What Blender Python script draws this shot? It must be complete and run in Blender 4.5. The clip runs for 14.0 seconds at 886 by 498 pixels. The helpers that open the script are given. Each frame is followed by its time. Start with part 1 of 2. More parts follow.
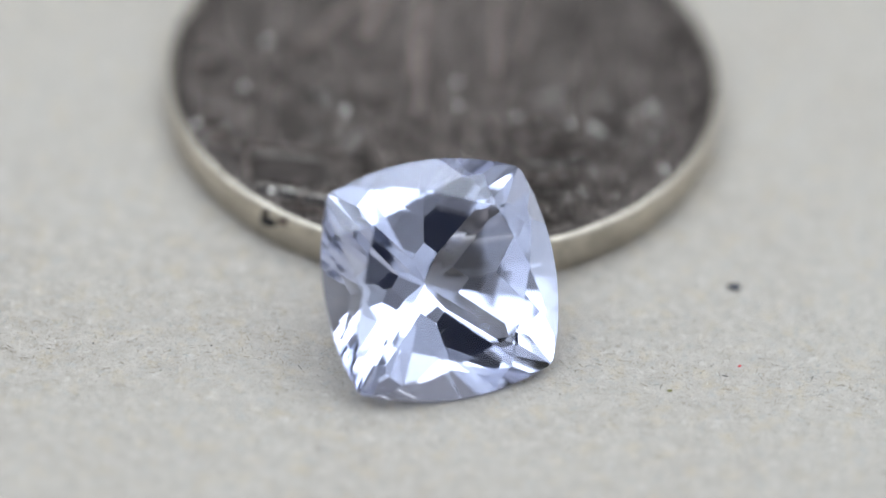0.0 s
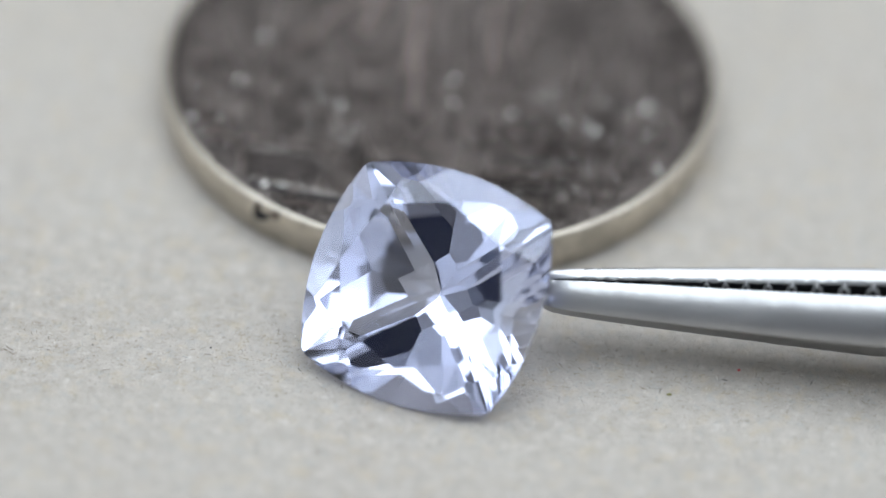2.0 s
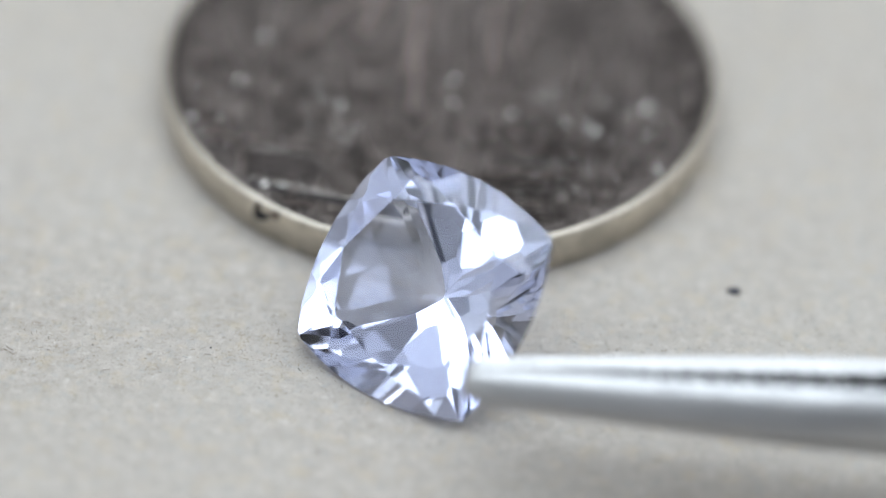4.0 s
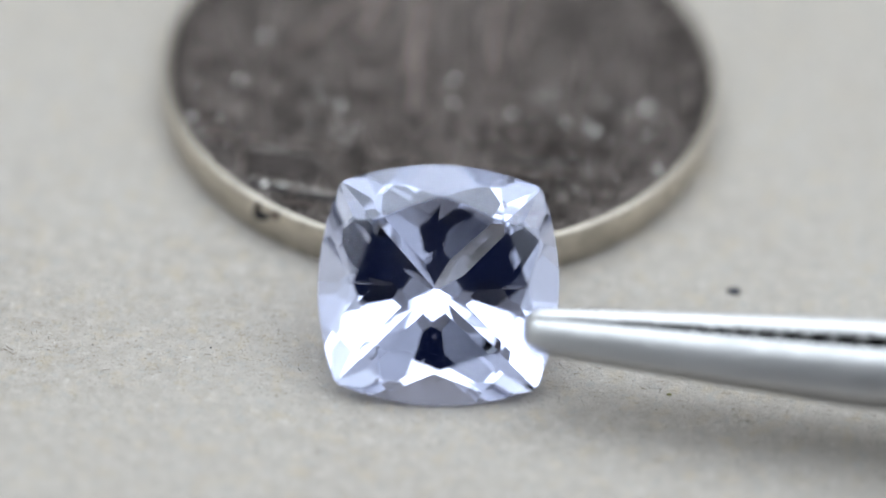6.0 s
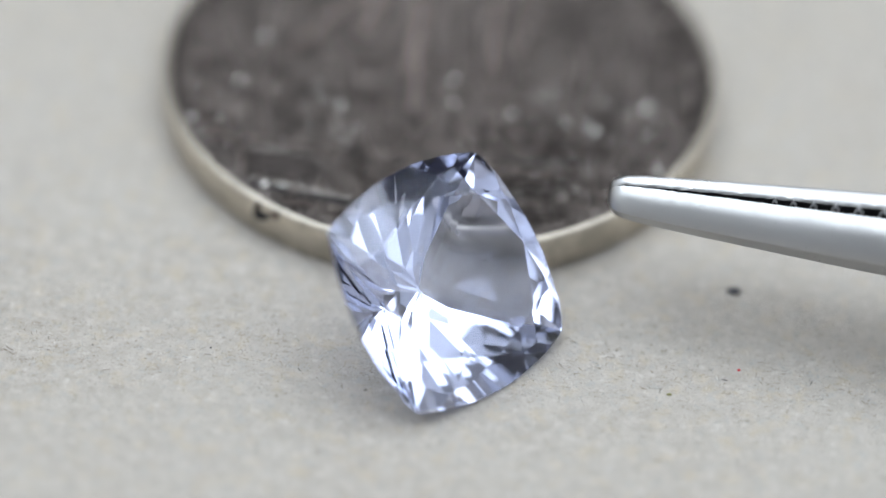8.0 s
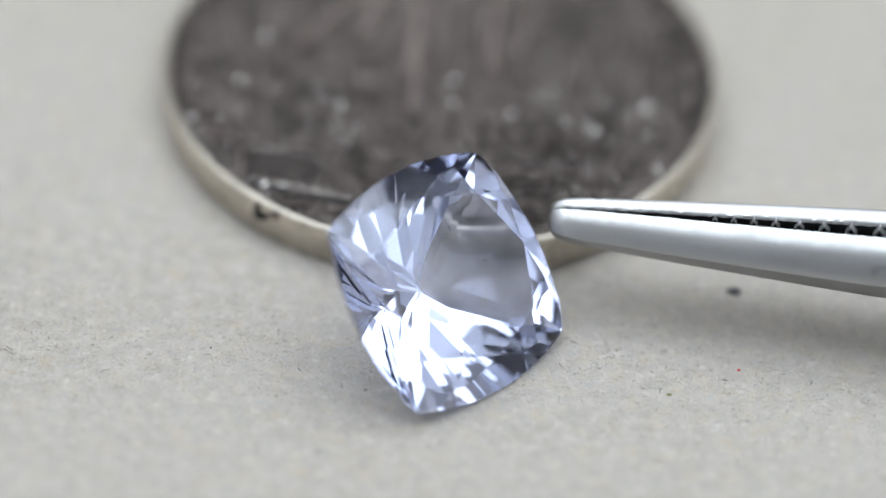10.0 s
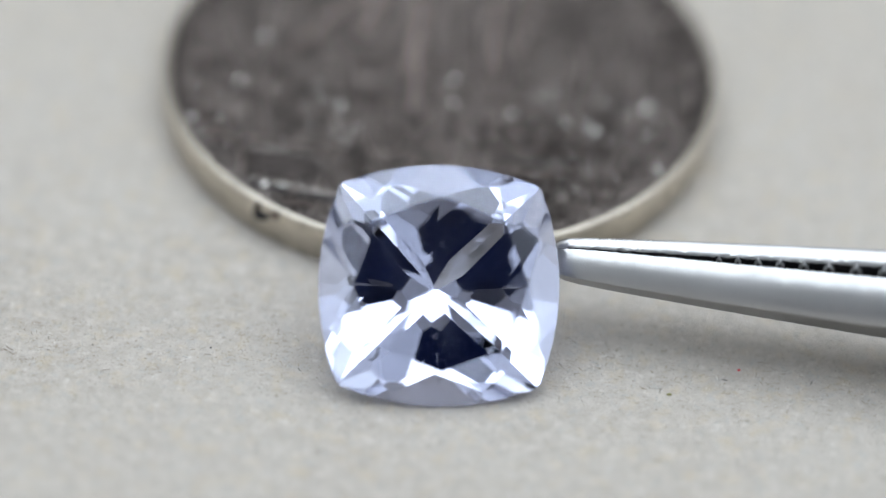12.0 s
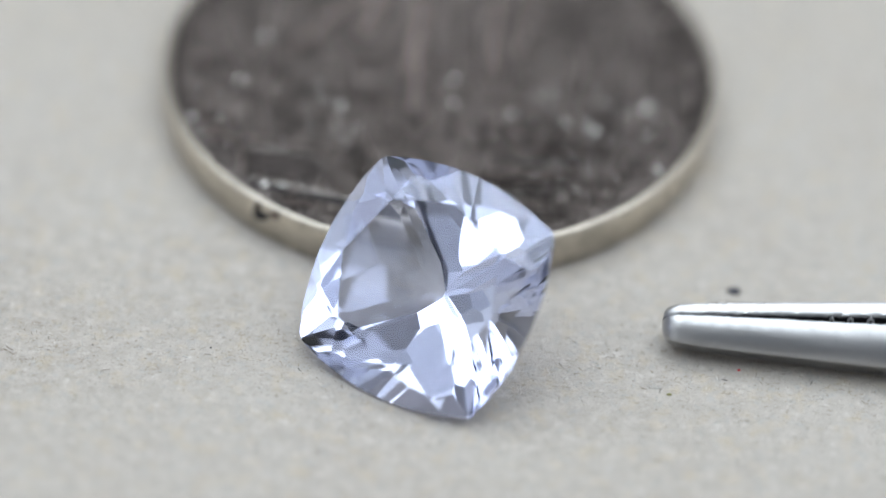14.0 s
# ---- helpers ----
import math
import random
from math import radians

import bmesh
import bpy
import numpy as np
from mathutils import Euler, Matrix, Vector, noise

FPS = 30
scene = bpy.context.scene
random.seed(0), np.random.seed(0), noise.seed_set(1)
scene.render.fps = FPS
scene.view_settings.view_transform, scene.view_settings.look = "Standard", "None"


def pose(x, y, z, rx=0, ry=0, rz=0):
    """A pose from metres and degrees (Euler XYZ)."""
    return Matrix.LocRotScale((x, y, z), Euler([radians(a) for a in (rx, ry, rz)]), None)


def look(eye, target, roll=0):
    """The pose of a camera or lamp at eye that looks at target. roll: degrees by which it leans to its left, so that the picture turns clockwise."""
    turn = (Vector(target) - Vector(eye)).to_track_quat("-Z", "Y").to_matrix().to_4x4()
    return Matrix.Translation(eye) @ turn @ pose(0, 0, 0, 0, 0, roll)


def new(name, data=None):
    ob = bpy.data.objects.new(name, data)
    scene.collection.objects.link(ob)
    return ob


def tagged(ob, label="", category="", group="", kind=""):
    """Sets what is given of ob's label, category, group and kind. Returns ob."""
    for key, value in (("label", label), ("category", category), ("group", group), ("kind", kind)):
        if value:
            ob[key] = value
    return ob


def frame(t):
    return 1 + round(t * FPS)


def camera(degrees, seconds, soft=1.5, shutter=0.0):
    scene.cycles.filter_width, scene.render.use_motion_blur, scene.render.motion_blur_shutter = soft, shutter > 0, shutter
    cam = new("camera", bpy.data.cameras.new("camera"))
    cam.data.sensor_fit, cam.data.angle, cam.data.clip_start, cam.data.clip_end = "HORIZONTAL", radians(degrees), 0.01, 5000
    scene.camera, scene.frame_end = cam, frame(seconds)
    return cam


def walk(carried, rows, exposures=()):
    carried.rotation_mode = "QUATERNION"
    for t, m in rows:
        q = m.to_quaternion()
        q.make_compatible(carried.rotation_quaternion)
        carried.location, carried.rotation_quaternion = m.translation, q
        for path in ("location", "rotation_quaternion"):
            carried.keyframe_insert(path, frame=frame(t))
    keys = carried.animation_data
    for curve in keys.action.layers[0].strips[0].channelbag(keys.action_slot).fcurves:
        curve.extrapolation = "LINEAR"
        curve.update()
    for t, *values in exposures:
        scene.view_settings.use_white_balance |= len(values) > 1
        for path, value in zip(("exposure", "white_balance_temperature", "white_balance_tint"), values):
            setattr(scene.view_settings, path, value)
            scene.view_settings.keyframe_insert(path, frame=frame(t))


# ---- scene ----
# ---- camera: a macro lens on a stand over the card, nudged a little in the first second ----
cam = camera(10, 14.0, soft=1.5, shutter=0.1)
DIST, ELEV, LEAN = 0.1921, 0.70546, 3.07
EYE = Vector((0, -DIST * math.cos(ELEV), DIST * math.sin(ELEV)))
UP = Vector((0, math.sin(ELEV), math.cos(ELEV)))
cam.data.dof.use_dof = True
cam.data.dof.focus_distance = 0.1869
cam.data.dof.aperture_fstop = 14


def nudged(up_mm, roll):
    return look(EYE, UP * up_mm * 0.001, LEAN + roll)


walk(cam, [(0.0, nudged(-0.11, -0.22)), (0.1, nudged(-0.11, -0.22)), (0.2, nudged(-0.05, -0.2)), (0.3, nudged(0.1, 0.05)),
           (0.4, nudged(0.11, 0.05)), (0.5, nudged(0.14, 0.15)), (0.6, nudged(0.06, 0.0)), (0.7, nudged(-0.03, -0.1)),
           (0.8, nudged(-0.06, -0.14)), (1.3, nudged(-0.06, -0.14)), (1.6, nudged(-0.01, -0.04)), (2.0, nudged(0, 0)),
           (14.0, nudged(0, 0))])

# ---- light: overcast sky, and a soft overhead lamp in an invented rooflight ----
world = bpy.data.worlds.new("world")
scene.world = world
world.use_nodes = True
wn = world.node_tree
sky = wn.nodes.new("ShaderNodeTexSky")
sky.sky_type, sky.sun_disc = "NISHITA", False
sky.sun_elevation, sky.sun_rotation = radians(60), radians(20)
wn.links.new(sky.outputs[0], wn.nodes["Background"].inputs[0])
wn.nodes["Background"].inputs[1].default_value = 0.08

lamp = bpy.data.lights.new("rooflight_sky", "AREA")
lamp.shape, lamp.size, lamp.size_y = "RECTANGLE", 3.0, 2.41
lamp.energy, lamp.color = 80, (0.86, 0.94, 1.0)
new("rooflight_sky", lamp).matrix_world = pose(0, 0.276, 1.88)
scene.view_settings.exposure = 0.0


# ---- materials ----
class Nodes:
    """A small wrapper to write node materials in few lines."""

    def __init__(self, name):
        self.mat = bpy.data.materials.new(name)
        self.mat.use_nodes = True
        self.tree = self.mat.node_tree
        self.bsdf = self.tree.nodes["Principled BSDF"]
        self.coord = self.tree.nodes.new("ShaderNodeTexCoord").outputs["Object"]

    def add(self, kind, **inputs):
        node = self.tree.nodes.new(kind)
        for key, value in inputs.items():
            self.put(node.inputs[key.replace("_", " ")], value)
        return node

    def put(self, socket, value):
        if isinstance(value, bpy.types.NodeSocket):
            self.tree.links.new(value, socket)
        else:
            socket.default_value = value

    def noise(self, scale, detail=4, rough=0.6, stretch=(1, 1, 1)):
        m = self.add("ShaderNodeMapping", Vector=self.coord, Scale=stretch)
        return self.add("ShaderNodeTexNoise", Vector=m.outputs[0], Scale=scale, Detail=detail, Roughness=rough).outputs[0]

    def ramp(self, fac, *stops):
        node = self.add("ShaderNodeValToRGB", Fac=fac)
        while len(node.color_ramp.elements) < len(stops):
            node.color_ramp.elements.new(0.5)
        for element, (place, colour) in zip(node.color_ramp.elements, stops):
            c = colour if isinstance(colour, tuple) else (colour,) * 3
            element.position, element.color = place, (*c, 1)
        return node.outputs[0]

    def mix(self, fac, a, b, blend="MIX"):
        node = self.tree.nodes.new("ShaderNodeMix")
        node.data_type, node.blend_type = "RGBA", blend
        for socket, value in ((node.inputs[0], fac), (node.inputs[6], a), (node.inputs[7], b)):
            self.put(socket, (*value, 1) if isinstance(value, tuple) else value)
        return node.outputs[2]

    def bump(self, height, depth, strength=1.0):
        node = self.add("ShaderNodeBump", Height=height, Distance=depth, Strength=strength)
        self.put(self.bsdf.inputs["Normal"], node.outputs[0])

    def surface(self, **values):
        for key, value in values.items():
            v = (*value, 1) if isinstance(value, tuple) else value
            self.put(self.bsdf.inputs[key.replace("_", " ")], v)
        return self.mat


def card_material():
    n = Nodes("recycled_greyboard")
    wide = n.noise(90, 3)
    mid = n.noise(1500, 6, 0.7)
    fine = n.noise(7000, 5, 0.75)
    fibre = n.noise(4200, 4, 0.65, (1, 0.3, 1))
    cross = n.noise(4600, 4, 0.65, (0.3, 1, 1))
    base = n.mix(n.ramp(mid, (0.3, 0.0), (0.7, 1.0)), (0.365, 0.327, 0.285), (0.517, 0.480, 0.436))
    base = n.mix(n.ramp(wide, (0.35, 0.0), (0.65, 1.0)), base, n.mix(0.5, base, (0.485, 0.454, 0.414)))
    base = n.mix(n.ramp(fine, (0.30, 0.75), (0.44, 0.0)), base, (0.21, 0.176, 0.142))
    base = n.mix(n.ramp(fibre, (0.56, 0.0), (0.74, 0.4)), base, (0.62, 0.585, 0.535))
    base = n.mix(n.ramp(cross, (0.28, 0.6), (0.40, 0.0)), base, (0.22, 0.185, 0.145))
    hue_a, hue_b = n.noise(1150, 3), n.noise(1900, 4)
    base = n.mix(n.ramp(hue_a, (0.52, 0.0), (0.70, 0.45)), base, (0.50, 0.42, 0.30))
    base = n.mix(n.ramp(hue_b, (0.55, 0.0), (0.72, 0.4)), base, (0.37, 0.39, 0.40))
    base = n.mix(n.ramp(hue_b, (0.28, 0.5), (0.42, 0.0)), base, (0.63, 0.61, 0.575))
    cells = n.add("ShaderNodeTexVoronoi", Vector=n.coord, Scale=800.0)
    flecks = n.ramp(cells.outputs["Distance"], (0.03, 1.0), (0.065, 0.0))
    rare = n.ramp(n.noise(800, 1), (0.56, 0.0), (0.6, 0.8))
    both = n.mix(1.0, flecks, rare, "MULTIPLY")
    base = n.mix(both, base, (0.07, 0.06, 0.05))
    n.bump(n.mix(0.5, mid, fine), 0.00022, 1.0)
    return n.surface(Base_Color=base, Roughness=0.9, Specular_IOR_Level=0.2)


def coin_material(name, low, high, rough, lined=True):
    n = Nodes(name)
    patina = n.noise(520, 7, 0.72)
    streak = n.noise(500, 5, 0.7, (1.0, 0.12, 1.0))
    scratch = n.noise(2400, 3, 0.6, (0.08, 1.0, 1.0))
    grain = n.noise(9000, 2)
    base = n.mix(n.ramp(patina, (0.35, 0.0), (0.65, 1.0)), low, high)
    base = n.mix(n.ramp(streak, (0.42, 0.0), (0.62, 0.7)), base, tuple(c * 0.62 for c in low))
    relief = n.mix(0.5, patina, scratch)
    if lined:
        # grime in the fine lines of the worn face
        lines = n.noise(9000, 3, 0.6, (0.1, 1.0, 1.0))
        uprights = n.noise(8000, 3, 0.6, (1.0, 0.1, 1.0))
        base = n.mix(n.ramp(lines, (0.36, 0.75), (0.47, 0.0)), base, tuple(c * 0.3 for c in low))
        base = n.mix(n.ramp(uprights, (0.34, 0.7), (0.44, 0.0)), base, tuple(c * 0.3 for c in low))
        base = n.mix(n.ramp(lines, (0.55, 0.0), (0.66, 0.8)), base, tuple(min(0.85, c * 1.7) for c in high))
        relief = n.mix(0.5, patina, n.mix(0.5, scratch, lines))
    n.bump(n.mix(0.4, relief, grain), 0.00014 if lined else 0.00007, 0.8)
    return n.surface(Base_Color=base, Metallic=0.95, Roughness=n.ramp(streak, (0.3, rough - 0.08), (0.7, rough + 0.12)))


def steel_material():
    n = Nodes("brushed_stainless_steel")
    brush = n.noise(3200, 4, 0.6, (0.06, 1, 1))
    smear = n.noise(420, 4, 0.6, (0.5, 1, 1))
    pits = n.noise(6500, 5, 0.75)
    nicks = n.noise(2600, 6, 0.8)
    base = n.mix(n.ramp(pits, (0.27, 1.0), (0.35, 0.0)), (0.45, 0.45, 0.455), (0.08, 0.075, 0.07))
    base = n.mix(n.ramp(nicks, (0.28, 0.8), (0.36, 0.0)), base, (0.12, 0.115, 0.11))
    n.bump(n.mix(0.6, brush, pits), 0.000014, 0.8)
    return n.surface(Base_Color=base, Metallic=1.0, Roughness=n.ramp(smear, (0.3, 0.24), (0.7, 0.38)))


def gem_material():
    mat = bpy.data.materials.new("pale_violet_gem_crystal")
    mat.use_nodes = True
    tree = mat.node_tree
    tree.nodes.remove(tree.nodes["Principled BSDF"])
    glass = tree.nodes.new("ShaderNodeBsdfGlass")
    glass.inputs["Color"].default_value = (0.900, 0.920, 1.0, 1)
    glass.inputs["Roughness"].default_value = 0.0
    glass.inputs["IOR"].default_value = 1.69
    tree.links.new(glass.outputs[0], tree.nodes["Material Output"].inputs[0])
    return mat


def plain_material(name, low, high, scale, rough, metal=0.0, depth=0.0002, sheen=0.5):
    n = Nodes(name)
    cloud = n.noise(scale, 5)
    n.bump(n.noise(scale * 6, 3), depth, 0.4)
    return n.surface(Base_Color=n.mix(n.ramp(cloud, (0.3, 0.0), (0.7, 1.0)), low, high), Roughness=rough, Metallic=metal, Specular_IOR_Level=sheen)


CARD = card_material()
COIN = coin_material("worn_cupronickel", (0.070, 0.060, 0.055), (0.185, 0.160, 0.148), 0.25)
# far paler than the face: the card's reflection is put into the edge colour
RIM = coin_material("card_lit_cupronickel_edge", (0.53, 0.485, 0.41), (0.72, 0.66, 0.565), 0.30, False)
# bright copy of the coin metal: wear, plus highlights on raised edges
WORN_HIGHLIGHT = coin_material("worn_highlight_cupronickel", (0.34, 0.31, 0.29), (0.54, 0.50, 0.47), 0.2)
# lighter brown copy, for streaky reflections put into the face's colour
STREAK = coin_material("brown_streak_cupronickel", (0.15, 0.121, 0.11), (0.31, 0.258, 0.236), 0.3)
# darkest copy of the coin metal: shade of recesses put into the colour
SHADE = coin_material("shade_toned_cupronickel", (0.045, 0.039, 0.037), (0.10, 0.086, 0.08), 0.34)
# far brighter than the coin metal, for added glints
GLINT = plain_material("bright_glint_domes", (0.78, 0.75, 0.71), (0.88, 0.85, 0.81), 900, 0.07, 1.0, 0.000002)
STEEL = steel_material()
# paler than the arms: the light caught by the filed ridges, as colour
FILED = plain_material("filed_highlight_steel", (0.62, 0.62, 0.63), (0.74, 0.74, 0.75), 3000, 0.5, 1.0, 0.000004)
GEM = gem_material()
# black for recesses: the tweezers' gap, the coin's nick and bar foot
RECESS_BLACK = plain_material("recess_black", (0.006, 0.006, 0.008), (0.02, 0.018, 0.02), 3000, 0.8, 0.0, 0.00002)
DUST = plain_material("pale_dust", (0.5, 0.5, 0.52), (0.7, 0.7, 0.72), 3000, 0.9, 0.0, 0.000002)
INK = plain_material("blue_black_grit", (0.004, 0.006, 0.016), (0.012, 0.016, 0.035), 3000, 0.6, 0.0, 0.00002)
RED = plain_material("red_fibre", (0.45, 0.02, 0.03), (0.6, 0.05, 0.06), 3000, 0.8, 0.0, 0.00002)
OLIVE = plain_material("olive_fibre", (0.14, 0.14, 0.05), (0.22, 0.20, 0.09), 3000, 0.8, 0.0, 0.00002)
DARK_PANEL = plain_material("navy_reflection_panel", (0.003, 0.005, 0.016), (0.005, 0.008, 0.024), 3, 0.95, 0.0, 0.0002, 0.0)
TAUPE_WALL = plain_material("taupe_wall_paint", (0.16, 0.145, 0.135), (0.20, 0.18, 0.17), 3, 0.85)
WHITE_WALL = plain_material("white_wall_paint", (0.84, 0.84, 0.84), (0.90, 0.90, 0.89), 3, 0.85)
PALE_WALL = plain_material("pale_wall_paint", (0.62, 0.62, 0.62), (0.70, 0.70, 0.69), 3, 0.85)
WOOD = plain_material("brown_desk_wood", (0.16, 0.10, 0.06), (0.26, 0.17, 0.10), 12, 0.45)


# ---- mesh helpers ----
def mesh_of(name, bm, material, smooth=False):
    bmesh.ops.recalc_face_normals(bm, faces=bm.faces)
    data = bpy.data.meshes.new(name)
    bm.to_mesh(data)
    bm.free()
    data.materials.append(material)
    for face in data.polygons:
        face.use_smooth = smooth
    return data


def part(name, bm, material, parent, label="", smooth=False):
    ob = new(name, mesh_of(name, bm, material, smooth))
    ob.parent = parent
    return tagged(ob, label)


def box(size, centre=(0, 0, 0), bevel=0.0, segments=2):
    bm = bmesh.new()
    bmesh.ops.create_cube(bm, size=1, matrix=Matrix.Translation(centre) @ Matrix.Diagonal((*size, 1)))
    if bevel:
        bmesh.ops.bevel(bm, geom=bm.edges[:], offset=bevel, segments=segments, affect="EDGES", profile=0.6)
    return bm


def loft(rings, closed_ends=True):
    bm = bmesh.new()
    loops = [[bm.verts.new(p) for p in ring] for ring in rings]
    for a, b in zip(loops, loops[1:]):
        for i in range(len(a)):
            j = (i + 1) % len(a)
            bm.faces.new((a[i], a[j], b[j], b[i]))
    if closed_ends:
        bm.faces.new(loops[0])
        bm.faces.new(loops[-1][::-1])
    return bm


# ---- an invented, unseen room that closes the place ----
def slab(name, size, centre, material, label, category):
    ob = new(name, mesh_of(name, box(size), material))
    ob.location = centre
    return tagged(ob, label, category, kind="structure")


FLOOR_Z, TOP_Z = -0.752, 1.9
slab("floor", (3.4, 3.4, 0.1), (0, 0, FLOOR_Z - 0.05), WOOD, "plain brown wooden floor under the desk", "floor")
WALL_H = TOP_Z - FLOOR_Z
# unseen walls: taupe darkens the coin's reflection, white brightens the gem
slab("wall_north", (3.4, 0.1, WALL_H), (0, 1.65, (TOP_Z + FLOOR_Z) / 2), TAUPE_WALL, "plain taupe painted wall of an unseen room, dark for the coin's reflection", "wall")
slab("wall_south", (3.4, 0.1, WALL_H), (0, -1.65, (TOP_Z + FLOOR_Z) / 2), PALE_WALL, "plain pale painted wall of the room", "wall")
# unseen panel behind the camera, added for the dark reflections in the gem
slab("wall_south_panel", (1.05, 0.02, 1.68), (0.01, -1.59, 1.04), DARK_PANEL, "unseen dark navy panel, added to darken the gem's reflections", "wall")
slab("wall_east", (0.1, 3.2, WALL_H), (1.65, 0, (TOP_Z + FLOOR_Z) / 2), WHITE_WALL, "plain white painted wall of an unseen room, white to brighten the gem", "wall")
slab("wall_west", (0.1, 3.2, WALL_H), (-1.65, 0, (TOP_Z + FLOOR_Z) / 2), WHITE_WALL, "plain white painted wall of an unseen room, white to brighten the gem", "wall")


# unseen ceiling; its opening is invented to hold the overhead lamp
def ceiling_with_opening():
    bm = bmesh.new()
    for sx, sy, cx, cy in ((3.4, 0.2, 0, 1.6), (3.4, 0.75, 0, -1.324), (0.18, 2.45, -1.61, 0.276), (0.18, 2.45, 1.61, 0.276)):
        bmesh.ops.create_cube(bm, size=1, matrix=Matrix.Translation((cx, cy, TOP_Z + 0.05)) @ Matrix.Diagonal((sx, sy, 0.1, 1)))
    return tagged(new("ceiling", mesh_of("ceiling", bm, PALE_WALL)), "pale unseen ceiling with a wide opening, added for the overhead lamp", "ceiling", kind="structure")


ceiling_with_opening()


def desk():
    top = new("desk", None)
    top.location = (0, 0, FLOOR_Z)
    tagged(top, "plain brown wooden desk under the grey card", "desk")
    part("desktop", box((1.2, 0.7, 0.03), (0, 0, 0.735), 0.003), WOOD, top)
    for x in (-0.55, 0.55):
        for y in (-0.3, 0.3):
            part("leg", box((0.05, 0.05, 0.72), (x, y, 0.36), 0.003), WOOD, top)


desk()


def card_sheet():
    bm = box((0.42, 0.30, 0.002), (0, 0, -0.001), 0.0004, 1)
    return tagged(new("card_sheet", mesh_of("card_sheet", bm, CARD)), "rough grey recycled cardboard sheet lying on a desk", "cardboard")


card_sheet()


# ---- the coin ----
COIN_R, COIN_H = 0.01082, 0.00172


def coin():
    """A worn coin about 21 mm across with a raised rim and blurred raised work."""
    base = new("coin", None)
    tagged(base, "worn dull silver-grey coin lying flat on card", "coin")
    R, H = COIN_R, COIN_H
    steps = 160
    ring = lambda r, z: [(r * math.cos(2 * math.pi * i / steps), r * math.sin(2 * math.pi * i / steps), z) for i in range(steps)]
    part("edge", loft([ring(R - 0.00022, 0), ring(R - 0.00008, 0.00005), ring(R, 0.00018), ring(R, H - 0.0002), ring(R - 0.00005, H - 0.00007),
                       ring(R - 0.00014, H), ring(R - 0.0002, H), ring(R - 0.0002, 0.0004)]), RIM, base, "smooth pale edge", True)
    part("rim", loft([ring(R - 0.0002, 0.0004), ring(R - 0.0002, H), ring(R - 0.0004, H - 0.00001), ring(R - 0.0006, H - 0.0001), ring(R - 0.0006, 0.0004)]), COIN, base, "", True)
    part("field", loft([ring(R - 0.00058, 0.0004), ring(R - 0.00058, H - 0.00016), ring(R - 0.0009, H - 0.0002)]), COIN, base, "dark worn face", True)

    rng = random.Random(7)
    mm = 0.001

    def raised(x, y, sx, sy, turn=0.0, up=0.00014, material=None):
        if material is None:
            material = WORN_HIGHLIGHT if rng.random() < 0.25 else COIN
        ob = part("raised_bar", box((sx, sy, 0.0003 + up), (0, 0, 0), min(sx, sy, up * 2) * 0.33, 2), material, base)
        ob.matrix_local = pose(x, y, H - 0.0002 - 0.0003 / 2 + up / 2, 0, 0, turn)

    # a low wall with a panel over it that only dark colour sinks, fine courses of masonry, and upright streaks behind,
    # all worn nearly flat
    raised(-5.05 * mm, -7.66 * mm, 4.1 * mm, 0.13 * mm, -13, 0.00016, WORN_HIGHLIGHT)
    # black strip for the shade along the bar's foot
    raised(-5.1 * mm, -7.85 * mm, 4.0 * mm, 0.2 * mm, -13, 0.00005, RECESS_BLACK)
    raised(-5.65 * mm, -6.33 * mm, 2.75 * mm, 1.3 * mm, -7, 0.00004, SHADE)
    raised(-6.2 * mm, -4.85 * mm, 5.6 * mm, 0.09 * mm, -6.5, 0.00012, STREAK)
    raised(-5.7 * mm, -5.45 * mm, 3.3 * mm, 0.06 * mm, -7, 0.00012, WORN_HIGHLIGHT)
    raised(-7.42 * mm, -5.9 * mm, 0.10 * mm, 1.9 * mm, 8, 0.00012, STREAK)
    raised(-8.0 * mm, -5.6 * mm, 0.07 * mm, 2.0 * mm, 30, 0.00012, COIN)
    # upright streaks: pale reflections on the face, laid in as brown strips
    raised(-1.02 * mm, 2.1 * mm, 0.55 * mm, 5.0 * mm, -4, 0.00008, STREAK)
    raised(-0.92 * mm, -0.8 * mm, 0.28 * mm, 3.4 * mm, -4, 0.0001, STREAK)
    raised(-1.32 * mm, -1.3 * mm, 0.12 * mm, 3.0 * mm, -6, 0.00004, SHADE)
    raised(2.05 * mm, 2.2 * mm, 0.36 * mm, 5.6 * mm, -1, 0.00006, STREAK)
    raised(3.3 * mm, 3.2 * mm, 0.25 * mm, 4.2 * mm, -10, 0.00006, STREAK)
    raised(-4.4 * mm, 3.2 * mm, 0.4 * mm, 5.4 * mm, -34, 0.00006, STREAK)
    raised(-2.7 * mm, 4.0 * mm, 0.5 * mm, 4.2 * mm, -12, 0.00005, STREAK)
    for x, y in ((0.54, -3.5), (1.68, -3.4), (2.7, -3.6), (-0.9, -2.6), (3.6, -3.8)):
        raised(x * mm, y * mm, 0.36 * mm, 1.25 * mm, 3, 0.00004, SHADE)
        raised((x + 0.36) * mm, y * mm, 0.1 * mm, 1.3 * mm, 9, 0.00012, STREAK)
    for i in range(21):
        y = -3.0 - 0.31 * i + rng.uniform(-0.05, 0.05)
        x = 3.2 - 0.12 * i + rng.uniform(-0.4, 0.4)
        reach = rng.uniform(2.0, 5.5)
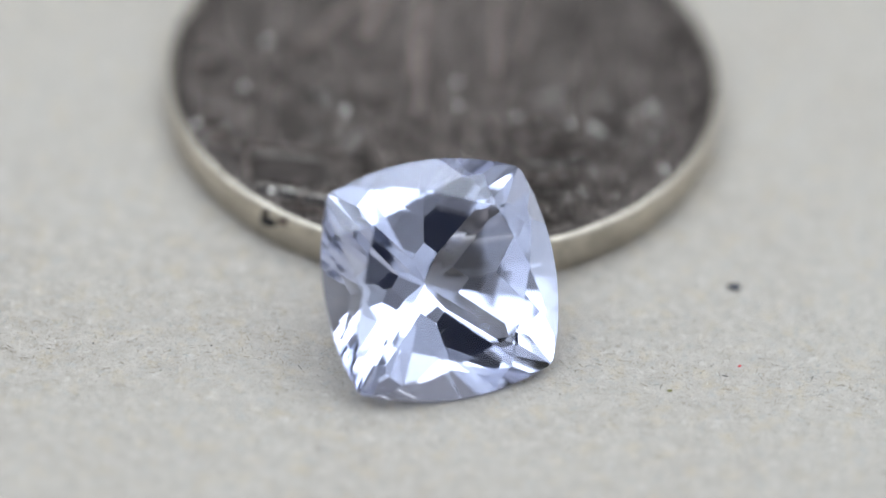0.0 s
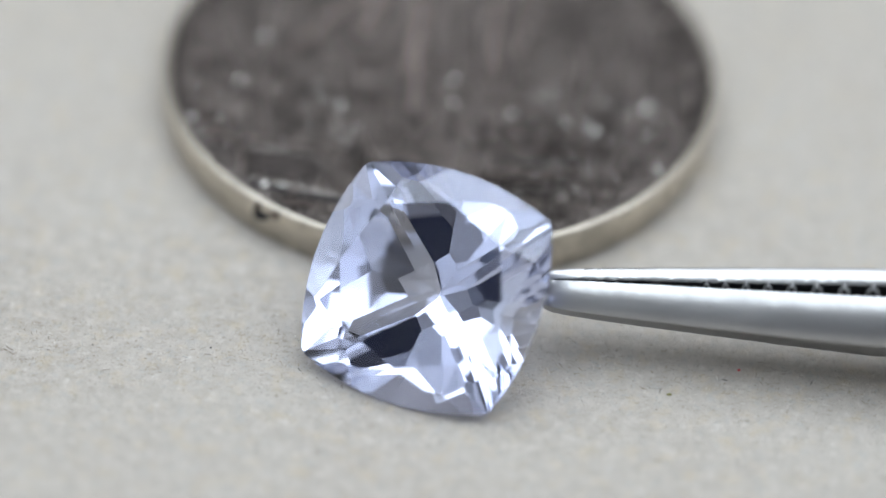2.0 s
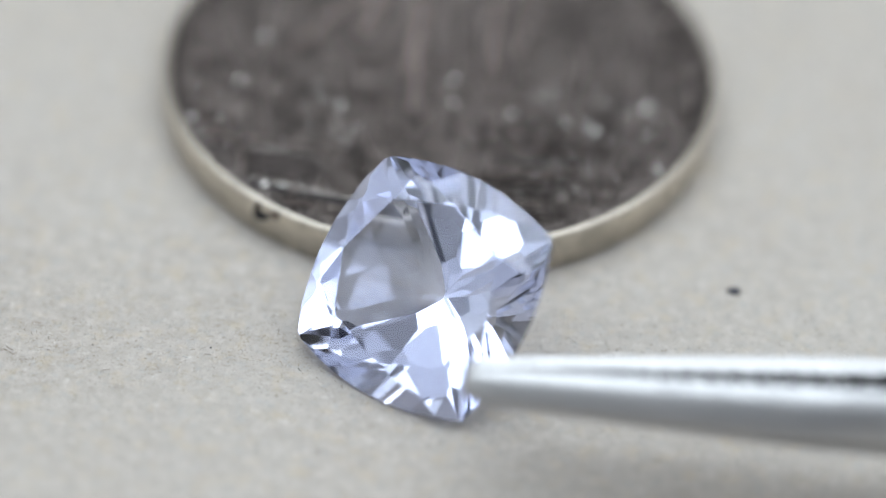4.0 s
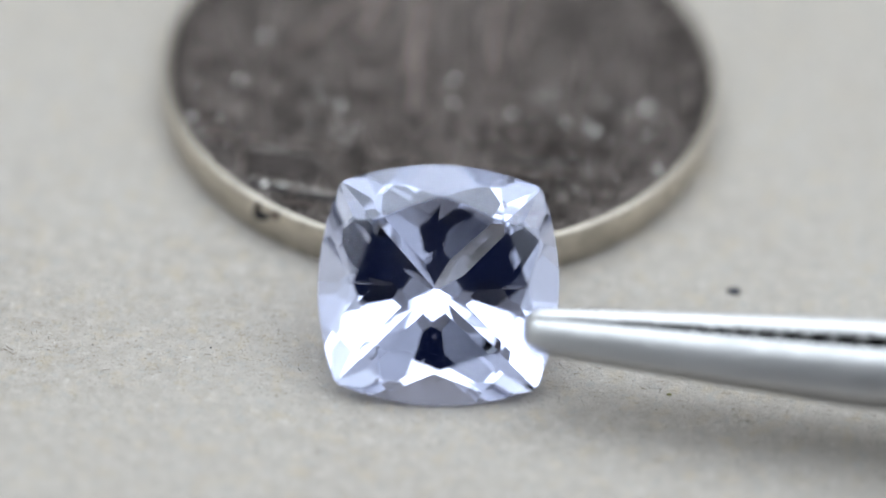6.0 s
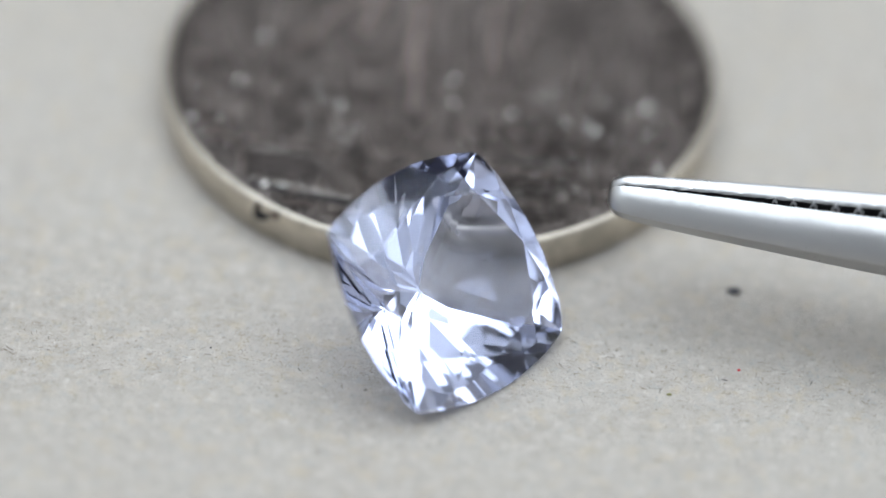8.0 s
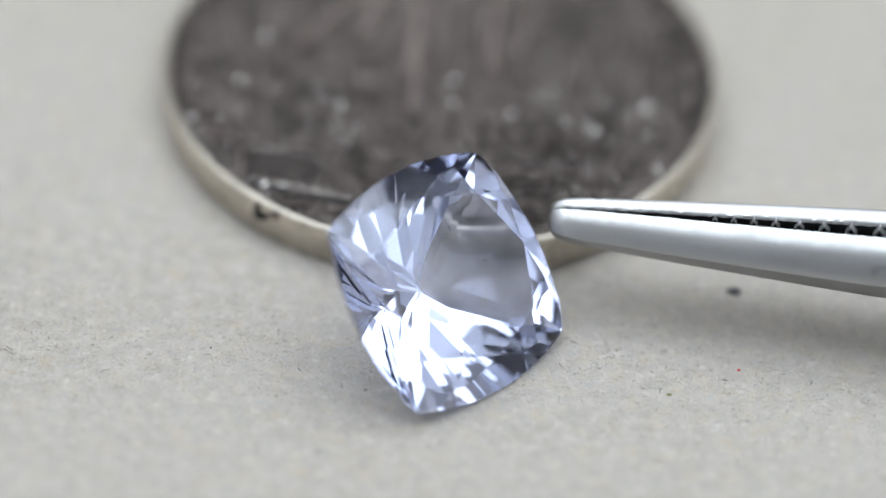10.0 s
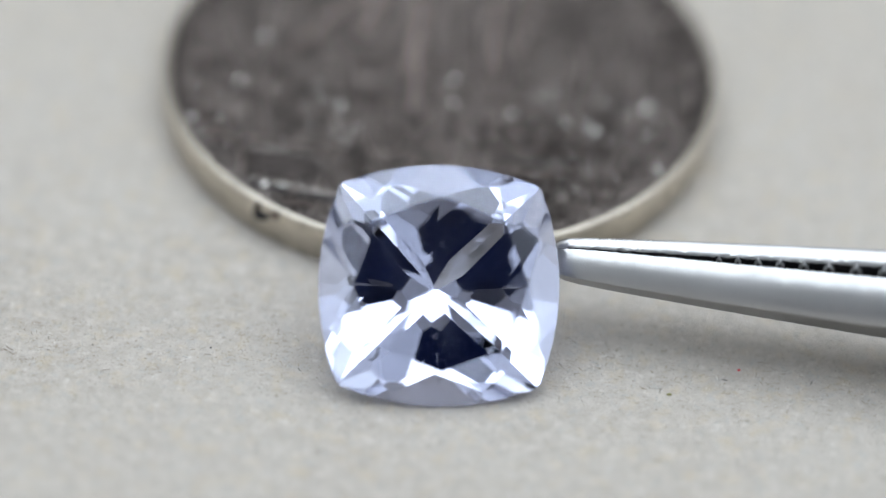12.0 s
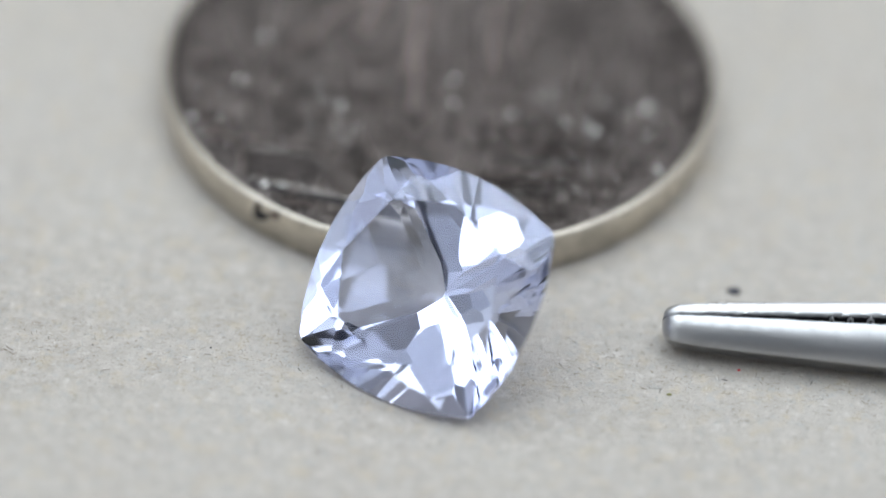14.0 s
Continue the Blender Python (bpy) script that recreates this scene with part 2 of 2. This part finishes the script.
        raised((x + reach / 2) * mm, y * mm, reach * mm, rng.uniform(0.03, 0.06) * mm, rng.uniform(-4, 7), rng.uniform(0.00006, 0.00014), rng.choice((COIN, STREAK, SHADE)) if math.hypot(x + reach, y) < 9.3 else COIN)
    for i in range(9):
        raised((-5.5 + 0.5 * rng.uniform(-1, 1)) * mm, (-8.2 - 0.12 * i) * mm, rng.uniform(0.6, 2.0) * mm, 0.04 * mm, rng.uniform(-16, -8), 0.0001, rng.choice((COIN, STREAK)))
    for i in range(230):
        x, y = rng.uniform(-8.6, 8.6), rng.uniform(-8.8, 5.5)
        if math.hypot(x, y) < 9.0:
            raised(x * mm, y * mm, rng.uniform(0.1, 0.8) * mm, rng.uniform(0.03, 0.09) * mm, rng.choice((0, 0, 90, 4, 86, -5)) + rng.uniform(-8, 8), rng.uniform(0.00005, 0.00014), rng.choice((COIN, STREAK, SHADE)))
    # fine bright edges of the masonry at the front: wear and highlights as colour
    for i in range(46):
        x, y = (rng.uniform(2.6, 8.2), rng.uniform(-8.8, -4.2)) if i % 3 else (rng.uniform(-8.6, -4.0), rng.uniform(-8.6, -4.4))
        if math.hypot(x, y) < 9.3:
            upright = i % 4 == 1
            raised(x * mm, y * mm, rng.uniform(0.3, 1.3) * mm, rng.uniform(0.03, 0.055) * mm, (88 if upright else (5 if x > 0 else -8)) + rng.uniform(-5, 5), 0.00013, WORN_HIGHLIGHT)
    # letter-sized bars round the rim
    for i in range(84):
        a = 2 * math.pi * (i + rng.uniform(-0.2, 0.2)) / 84
        if i % 9 == 8:
            continue
        r = (9.5 + rng.uniform(-0.25, 0.25)) * mm
        raised(r * math.cos(a), r * math.sin(a), 0.09 * mm, rng.uniform(0.3, 0.7) * mm, math.degrees(a) - 90 + rng.choice((0, 0, 90, 25, -25)), 0.00016, rng.choice((COIN, COIN, STREAK)))
    # small mirror-bright domes, added to make the glints on the face
    bm = bmesh.new()
    bmesh.ops.create_icosphere(bm, subdivisions=2, radius=1)
    spot = mesh_of("rubbed_spot", bm, GLINT, True)
    places = [(-7.76, -1.17), (-6.95, 1.66), (-9.13, -4.63), (0.53, -0.45), (0.58, -1.88), (2.83, -2.4), (5.77, -2.85), (7.99, -1.67), (8.53, -5.28), (-3.76, -2.39),
              (6.52, -6.96), (-9.47, -3.59), (8.2, -1.4), (4.97, -2.78), (-6.4, -7.45), (6.1, -3.2)]
    for i in range(230):
        a = radians(rng.choice((rng.uniform(190, 235), rng.uniform(280, 360), rng.uniform(300, 350))))
        r = rng.uniform(4.0, 9.6)
        places.append((r * math.cos(a), r * math.sin(a)))
    for i, (x, y) in enumerate(places):
        x, y = x * mm, y * mm
        k = (rng.uniform(0.11, 0.14) if i < 16 else rng.uniform(0.014, 0.034)) * mm
        ob = new("rubbed_spot", spot)
        ob.parent = base
        ob.matrix_local = Matrix.Translation((x, y, H - 0.0002)) @ Matrix.Rotation(rng.uniform(-0.2, 0.2), 4, "Z") @ Matrix.Diagonal((k * (1.1 if i < 16 else rng.choice((1, 1, 2, 3))), k * 1.15, k, 1))
    # a nick in the edge, shown by a dark blob
    bm = bmesh.new()
    bmesh.ops.create_icosphere(bm, subdivisions=3, radius=1, matrix=Matrix.Diagonal((0.00012, 0.00042, 0.00022, 1)))
    for v in bm.verts:
        v.co *= 1 + 0.5 * noise.noise(v.co * 6000)
    a = radians(233.0)
    nick = part("nick", bm, RECESS_BLACK, base, "dark nick", True)
    nick.matrix_local = pose(R * math.cos(a), R * math.sin(a), 0.00105, 18, 0, 233.0)
    return base


COIN_OBJECT = coin()


# ---- the gemstone ----
HALF_SIDE, BULGE, PAVILION, CROWN, GIRDLE, UNEVEN = 3.68, 0.75, 4.373, 0.925, 0.07, 0.257


def support(azimuth):
    """How far the cushion outline reaches in a direction, in mm; 0 is the middle of a side, 45 a corner."""
    a = radians((azimuth + 45) % 90 - 45)
    best = 0
    for k in range(41):
        t = -1 + k / 20
        best = max(best, t * HALF_SIDE * math.sin(a) + (HALF_SIDE + BULGE * (1 - t * t)) * math.cos(a))
    return best


def facet_planes():
    """The planes of a cushion cut; like any cut by hand, its facets stray a little from their angles."""
    planes = [(Vector((0, 0, 1)), CROWN)]
    rng = random.Random(12)

    def cut(azimuth, angle, d, straying=True):
        if straying:
            azimuth += rng.uniform(-1, 1) * UNEVEN
            angle += radians(rng.uniform(-1, 1) * UNEVEN * 0.6)
        a = radians(azimuth)
        planes.append((Vector((-math.sin(a) * math.sin(angle), math.cos(a) * math.sin(angle), math.cos(angle))), d))

    def crown(azimuth, degrees, inset=0.0, z=GIRDLE):
        c = radians(degrees)
        cut(azimuth, c, math.sin(c) * (support(azimuth) - inset) + math.cos(c) * z)

    def pavilion(azimuth, degrees, inset=0.0):
        c = radians(180 - degrees)
        cut(azimuth, c, math.sin(c) * (support(azimuth) - inset) - math.cos(c) * GIRDLE)

    def to_culet(azimuth, degrees, lift=0.0):
        c = radians(180 - degrees)
        cut(azimuth, c, -math.cos(c) * (PAVILION - lift))

    for q in (0, 90, 180, 270):
        for k in range(-5, 6):
            cut(q + k * 3.6, math.pi / 2, support(k * 3.6), False)
        for s in (-9, 9):
            cut(q + 45 + s, math.pi / 2, support(45 + s) - 0.012, False)
        cut(q + 45, math.pi / 2, support(45) - 0.04, False)
        # crown mains and the kites at the corners, then the pavilion mains to the point
        crown(q, 35.032)
        crown(q + 45, 25.39, 0.12)
        to_culet(q, 41.464)
        to_culet(q + 45, 37.612)
        for s in (-1, 1):
            # upper girdle facets and stars
            crown(q + s * 8.545, 38.818)
            crown(q + s * 23.5, 44.385)
            crown(q + s * 31.593, 37.502, 0.024)
            crown(q + s * 20.356, 17.995, 0.929, GIRDLE + 0.7 * (CROWN - GIRDLE))
            # facets between the mains, then the lower girdle facets
            for azimuth, degrees, lift in ((24.075, 37.057, -0.434), (38.11, 37.862, -0.65), (19.877, 41.071, -0.421), (6.567, 37.476, -1.038), (37.738, 37.897, 0.04)):
                to_culet(q + s * azimuth, degrees, lift)
            for azimuth, degrees, inset in ((6.373, 45.179, 0.007), (3.076, 47.222, 0.116), (15.059, 49.713, 0.105), (30.565, 43.476, 0.018), (28.5, 52.047, 0.034), (10.748, 47.278, 0.033)):
                pavilion(q + s * azimuth, degrees, inset)
    return planes


def gemstone():
    """The facets are the faces of one convex solid, cut by planes; table, crown, girdle and pavilion are its parts."""
    planes = facet_planes()
    base = new("gemstone", None)
    tagged(base, "pale violet-blue faceted cushion-cut gemstone resting tilted on card", "gemstone")
    bodies = {name: bmesh.new() for name in ("table", "crown", "girdle", "pavilion")}
    for i, (n, d) in enumerate(planes):
        side = n.orthogonal().normalized()
        other = n.cross(side)
        poly = [n * d + (side * x + other * y) * 20 for x, y in ((-1, -1), (1, -1), (1, 1), (-1, 1))]
        for j, (m, e) in enumerate(planes):
            if i == j or not poly:
                continue
            cut = []
            for p, q in zip(poly, poly[1:] + poly[:1]):
                dp, dq = p.dot(m) - e, q.dot(m) - e
                if dp <= 1e-7:
                    cut.append(p)
                if (dp < -1e-7 and dq > 1e-7) or (dp > 1e-7 and dq < -1e-7):
                    cut.append(p.lerp(q, dp / (dp - dq)))
            poly = cut
        if len(poly) > 2:
            bm = bodies["table" if i == 0 else "girdle" if abs(n.z) < 0.01 else "crown" if n.z > 0 else "pavilion"]
            bm.faces.new([bm.verts.new(p * 0.001) for p in poly])
    for name, bm in bodies.items():
        data = bpy.data.meshes.new(name)
        bm.to_mesh(data)
        bm.free()
        data.materials.append(GEM)
        ob = new(name, data)
        ob.parent = base
    # dust on the table facet
    rng = random.Random(3)
    bm = bmesh.new()
    for k in range(90):
        a, r = rng.uniform(0, 2 * math.pi), 3.3 * math.sqrt(rng.random())
        m = Matrix.Translation((r * math.cos(a) * 0.001, r * math.sin(a) * 0.001, CROWN * 0.001)) @ Matrix.Diagonal((*[rng.uniform(0.006, 0.016) * 0.001] * 3, 1))
        bmesh.ops.create_icosphere(bm, subdivisions=1, radius=1, matrix=m)
    tagged(part("dust", bm, DUST, base, "pale dust specks", True), kind="stuff")
    return base


GEM_OBJECT = gemstone()
GEM_LEAN = Matrix.Rotation(radians(90 - 44.866), 4, "X") @ Matrix.Rotation(radians(-2.367), 4, "Z")
GEM_REST = -min((GEM_LEAN @ v.co).z for ob in GEM_OBJECT.children for v in ob.data.vertices)


# ---- the tweezers ----
def tweezers():
    """Fine-pointed steel tweezers; the tips meet at the origin and the arms run along +x."""
    base = new("tweezers", None)
    tagged(base, "closed fine-pointed stainless steel tweezers with serrated tips", "tweezers")
    mm = 0.001
    # half-width across the seam, and half-height, along the arm, in mm
    stations = [(-0.12, 0.24, 0.2), (-0.08, 0.46, 0.38), (0.02, 0.66, 0.53), (0.18, 0.80, 0.64), (0.45, 0.91, 0.72), (1.0, 1.00, 0.79), (2.0, 1.08, 0.86), (3.0, 1.15, 0.92), (6.0, 1.33, 1.07), (9.0, 1.49, 1.23),
                (12.0, 1.62, 1.4), (22.0, 1.6, 1.95), (40.0, 1.2, 3.4), (80.0, 1.0, 4.4), (112.0, 1.0, 4.6), (118.0, 0.9, 3.8)]

    def gap(x):
        return 0.035 + 0.036 * max(0, x - 0.8) + 0.0012 * max(0, x - 14) ** 2 * (1 if x < 60 else 0) + (3.0 if 60 <= x < 110 else 0) * 0.9

    rng = random.Random(5)

    def along(x):
        for (x0, a0, h0), (x1, a1, h1) in zip(stations, stations[1:]):
            if x0 <= x <= x1:
                f = (x - x0) / (x1 - x0)
                return x, a0 + (a1 - a0) * f, h0 + (h1 - h0) * f

    fine = [s for s in stations if s[0] < 0.5] + [along(0.5 + 0.11 * k) for k in range(120)] + [s for s in stations if s[0] > 14]
    for side in (-1, 1):
        rings = []
        for x, a, h in fine:
            g = gap(x) / 2 if x < 100 else 0.0
            a *= 1.0 if side < 0 else 0.56
            section = [(0, h * 0.95), (0.05 * a, h), (0.28 * a, h * 0.95), (0.60 * a, h * 0.80), (0.90 * a, h * 0.52), (a, h * 0.36), (0.98 * a, h * 0.28),
                       (0.83 * a, -h * 0.55), (0.60 * a, -h * 0.9), (0.2 * a, -h), (0, -h * 0.9)]
            if side > 0:
                section = [(0, h * 0.90), (0.1 * a, h * 0.95), (0.3 * a, h * 0.98), (0.55 * a, h * 0.99), (0.8 * a, h * 0.93), (a, h * 0.72), (a, 0),
                           (0.86 * a, -h * 0.55), (0.62 * a, -h * 0.9), (0.2 * a, -h), (0, -h * 0.9)]
            # the filed seam is ragged, the outer faces only a little uneven
            section = [(max(0, y + rng.uniform(-1, 1) * (0.022 if i < 2 else 0.003)), z + rng.uniform(-1, 1) * (0.022 if i < 2 else 0.003)) for i, (y, z) in enumerate(section)]
            rings.append([(x * mm, side * (g + y) * mm, z * mm) for y, z in section])
        arm = part("arm", loft(rings), STEEL, base)
        for face in arm.data.polygons:
            face.use_smooth = True
        arm.data.set_sharp_from_angle(angle=radians(32))
        # the gripping faces are coloured black for the shade in the gap
        arm.data.materials.append(RECESS_BLACK)
        for face in arm.data.polygons:
            if abs(face.normal.y) > 0.9 and abs(face.center.y) < 0.0008 and face.normal.y * side < 0:
                face.material_index = 1
        if side < 0:
            continue
        # pointed ridges filed into the gripping face of the far arm
        for k in range(13):
            x = 6.1 + 0.66 * k + 0.03 * k * k
            w, g = min(0.10 + 0.022 * k, 0.26), gap(x)
            high = along(x)[2] * 0.9 - 0.2 * g
            bm = bmesh.new()
            outline = [(-w, -0.9 * w), (-w * 0.55, -0.9 * w), (0, 0.35 * w), (w * 0.55, -0.9 * w), (w, -0.9 * w), (0, w)]
            front = [bm.verts.new((px * mm, (-0.5 * g) * mm, pz * mm)) for px, pz in outline]
            back = [bm.verts.new((px * mm, 0.06 * mm, pz * mm)) for px, pz in outline]
            for i in range(6):
                j = (i + 1) % 6
                bm.faces.new((front[i], front[j], back[j], back[i]))
            for ring in (front, back):
                for quad in ((0, 1, 2, 5), (5, 2, 3, 4)):
                    bm.faces.new([ring[i] for i in quad])
            part("tooth", bm, FILED, base, "bright filed ridge").matrix_local = Matrix.Translation((x * mm, g / 2 * mm, high * mm))
    return base


TWEEZERS = tweezers()


# ---- grit and fibres on the card ----
def fleck(name, place, size, material, turn, label, group=""):
    bm = bmesh.new()
    bmesh.ops.create_icosphere(bm, subdivisions=3, radius=1, matrix=Matrix.Diagonal((*size, 1)))
    for v in bm.verts:
        v.co *= 1 + 0.45 * noise.noise(v.co * 5000)
    ob = new(name, mesh_of(name, bm, material, True))
    ob.matrix_world = pose(place[0], place[1], size[2] * 0.55, 0, 0, turn)
    return tagged(ob, label, "speck", group)


fleck("grit_speck", (0.01106, -0.00159), (0.00027, 0.00017, 0.00010), INK, 5, "tiny blue-black speck of grit on the card")
fleck("red_fibre", (0.01117, -0.00603), (0.00007, 0.00005, 0.00003), RED, 30, "tiny red fibre on the grey card")
fleck("olive_fibre", (0.00857, -0.00758), (0.00011, 0.00006, 0.00003), OLIVE, 10, "tiny olive fibre on the grey card")


def card_fibres():
    """Loose paper fibres and specks that lie on the board: far too many to count, so one mesh of little bent strips."""
    rng = random.Random(11)
    bm = bmesh.new()
    for k in range(6000):
        x, y = rng.uniform(-0.017, 0.017), (rng.uniform(-0.0135, 0.004) if k % 2 else rng.gauss(-0.0055, 0.002))
        long, wide = rng.uniform(0.00005, 0.00024) * rng.choice((0.4, 0.6, 1, 1.6)), rng.uniform(0.000004, 0.000010)
        a, bend = rng.uniform(0, math.pi), rng.uniform(-1.2, 1.2)
        points = []
        for i in range(5):
            points.append(Vector((x, y, 0.000012 + 0.00001 * math.sin(i * 1.3 + k))))
            x, y, a = x + math.cos(a) * long / 4, y + math.sin(a) * long / 4, a + bend / 4
        rings = []
        for i, p in enumerate(points):
            way = (points[min(i + 1, 4)] - points[max(i - 1, 0)]).normalized()
            side = way.cross(Vector((0, 0, 1))) * wide * (0.5 if i in (0, 4) else 1)
            rings.append([bm.verts.new(q) for q in (p - side, p + Vector((0, 0, wide)), p + side)])
        for r, q in zip(rings, rings[1:]):
            bm.faces.new((r[0], r[1], q[1], q[0]))
            bm.faces.new((r[1], r[2], q[2], q[1]))
    n = Nodes("loose_paper_fibre")
    tone = n.add("ShaderNodeNewGeometry").outputs["Random Per Island"]
    colour = n.ramp(tone, (0.0, (0.07, 0.06, 0.05)), (0.18, (0.20, 0.165, 0.12)), (0.45, (0.34, 0.28, 0.20)), (0.62, (0.24, 0.30, 0.32)), (0.78, (0.55, 0.51, 0.46)), (1.0, (0.68, 0.65, 0.6)))
    data = mesh_of("card_fibres", bm, n.surface(Base_Color=colour, Roughness=0.9))
    return tagged(new("card_fibres", data), "fine loose paper fibres scattered over grey cardboard", "fibres", kind="stuff")


card_fibres()
fleck("dark_fibre", (0.01062, -0.0066), (0.00013, 0.000013, 0.00002), INK, -12, "short dark fibre lying on the card", "dark fibres on the card")
fleck("dark_fibre", (0.01386, -0.0065), (0.000013, 0.00018, 0.00002), INK, -20, "short dark fibre lying on the card", "dark fibres on the card")
fleck("dark_fibre", (-0.00504, -0.0073), (0.000012, 0.00014, 0.00002), INK, 35, "short dark fibre lying on the card", "dark fibres on the card")
fleck("dark_speck", (-0.01274, -0.00654), (0.00003, 0.00004, 0.00003), INK, 0, "tiny dark speck on the grey card", "dark specks on the card")
fleck("dark_speck", (-0.00838, -0.00634), (0.00003, 0.00004, 0.00003), INK, 0, "tiny dark speck on the grey card", "dark specks on the card")


# ---- what moves ----
def motions():
    def gem(azimuth, x, y):
        turn = Matrix.Rotation(radians(azimuth), 4, "Z") @ GEM_LEAN
        return Matrix.Translation((x * 0.001, (y - 0.362) * 0.001, GEM_REST)) @ turn

    walk(GEM_OBJECT, [(0.0, gem(20.9, -0.06, -5.33)), (1.5, gem(20.9, -0.05, -5.36)), (1.8, gem(20.0, -0.06, -5.37)), (1.9, gem(-7, -0.3, -5.6)),
                      (2.0, gem(-19.5, -0.52, -5.65)), (2.2, gem(-32, -0.62, -5.62)), (2.4, gem(-37, -0.67, -5.61)), (2.6, gem(-38, -0.67, -5.61)),
                      (3.2, gem(-38, -0.67, -5.61)), (4.2, gem(-29, -0.58, -5.66)), (5.3, gem(-9.7, -0.32, -5.66)), (5.5, gem(-4.2, -0.23, -5.56)), (6.0, gem(5.6, -0.09, -5.47)),
                      (6.2, gem(11, -0.03, -5.42)), (6.5, gem(21.3, 0.06, -5.37)), (6.8, gem(31.5, 0.12, -5.37)), (7.0, gem(38.3, 0.15, -5.36)),
                      (7.2, gem(41, 0.19, -5.3)), (7.5, gem(42.9, 0.22, -5.26)), (8.0, gem(46.8, 0.19, -5.24)), (8.2, gem(46.8, 0.19, -5.24)),
                      (10.2, gem(46.6, 0.19, -5.24)), (10.3, gem(45, 0.17, -5.26)), (10.4, gem(40, 0.1, -5.32)), (10.5, gem(33.7, 0.05, -5.37)),
                      (10.7, gem(22, 0.02, -5.43)), (11.0, gem(13.5, -0.01, -5.5)), (11.4, gem(11, -0.03, -5.5)), (11.8, gem(8, -0.06, -5.5)),
                      (12.2, gem(6, -0.09, -5.48)), (12.6, gem(3.5, -0.14, -5.5)), (12.9, gem(-5, -0.29, -5.58)), (13.0, gem(-8.5, -0.35, -5.63)),
                      (13.2, gem(-15, -0.48, -5.68)), (13.5, gem(-22.5, -0.6, -5.7)), (13.6, gem(-26.5, -0.57, -5.63)), (13.7, gem(-28.3, -0.54, -5.59)),
                      (14.0, gem(-28.5, -0.54, -5.59))])

    # pushed back a little when the gem is turned
    first, last = pose(-0.00031, 0.00848, 0, 0, 0, 1.0), pose(-0.00048, 0.00884, 0, 0, 0, 0)
    walk(COIN_OBJECT, [(0.0, first), (1.4, first), (1.6, pose(-0.00048, 0.00884, 0, 0, 0, 0.1)), (1.8, last), (14.0, last)])

    def held(x, y, z, yaw=-7.3, lift=-2.5):
        return pose(x * 0.001, y * 0.001, z * 0.001, 20, lift, yaw)

    walk(TWEEZERS, [(0.0, held(24, -5.5, 5.0, -5)), (0.4, held(19.5, -5.2, 3.5, -5)), (0.6, held(14.72, -4.79, 2.24, -3.6)), (0.7, held(13.41, -2.5, 4.94, -3.6)), (0.8, held(13.54, -1.08, 6.6, -3.6)),
                    (0.9, held(11.56, -1.43, 6.18, -3.6)), (1.0, held(9.96, -1.49, 6.12, -3.6)), (1.1, held(8.10, -1.76, 5.8, -3.6)), (1.2, held(7.45, -2.74, 4.64, -3.6)),
                    (1.3, held(6.84, -3.01, 4.33, -3.6)), (1.4, held(5.71, -3.74, 3.48, -3.6)), (1.5, held(4.3, -4.05, 3.1, -3.6)), (1.6, held(4.29, -4.19, 2.94, -3.6)), (1.8, held(4.3, -4.37, 2.73, -3.6)),
                    (1.9, held(3.99, -4.57, 2.5, -3.6)), (2.0, held(3.7, -4.69, 2.36, -3.6)), (2.2, held(3.15, -5.03, 1.96, -3.6)), (2.4, held(3.73, -5.55, 2.12, -3.6)),
                    (2.5, held(3.66, -7.17, 2.53, -4.2, -3.5)), (2.6, held(3.81, -10.47, 3.28, -4.5, -4.5)), (2.7, held(3.52, -11.59, 3.51, -4.6, -5)),
                    (2.9, held(0.28, -12.4, 4.11, -4.6, -5)), (3.2, held(0.37, -12.47, 4.02, -4.6, -5)), (4.2, held(1.3, -11.0, 3.8, -6, -4)), (5.3, held(2.64, -8.18, 2.88, -6.4)),
                    (5.5, held(2.73, -8.26, 2.79, -6.4)), (5.8, held(3.13, -7.96, 3.15, -6.7)), (6.0, held(3.19, -7.90, 3.22, -6.6)), (6.2, held(3.33, -7.83, 3.30, -6.7)), (6.5, held(3.41, -7.79, 3.35, -6.6)),
                    (6.8, held(3.5, -7.65, 3.51)), (7.0, held(3.61, -7.51, 3.67)), (7.2, held(3.58, -7.46, 3.73)), (7.7, held(3.6, -7.42, 3.78)),
                    (7.9, held(5.07, -3.78, 4.69, -11)), (8.0, held(6.19, -1.55, 4.49, -10.6)), (8.2, held(5.6, -2.5, 3.65, -9.6)), (10.2, held(3.5, -1.5, 3.2)), (10.3, held(3.15, -1.44, 3.0, -8.2)),
                    (10.5, held(3.35, -1.72, 2.68, -7.8)), (10.7, held(3.95, -2.1, 2.7)), (11.0, held(4.05, -3.16, 3.23)), (11.4, held(4.1, -3.27, 3.1)), (11.8, held(4.17, -3.4, 2.94)),
                    (12.2, held(4.18, -3.51, 2.82)), (12.6, held(4.19, -3.85, 2.72)), (12.9, held(4.05, -4.15, 2.69)), (13.2, held(4.11, -4.58, 2.49)), (13.5, held(3.79, -5.12, 2.47)),
                    (13.7, held(3.8, -5.2, 2.37)), (13.8, held(5.82, -4.21, 2.92, -5)), (13.9, held(8.69, -3.7, 2.75, -3)), (14.0, held(8.39, -4.76, 1.05, -1.5, -1.0))])


motions()
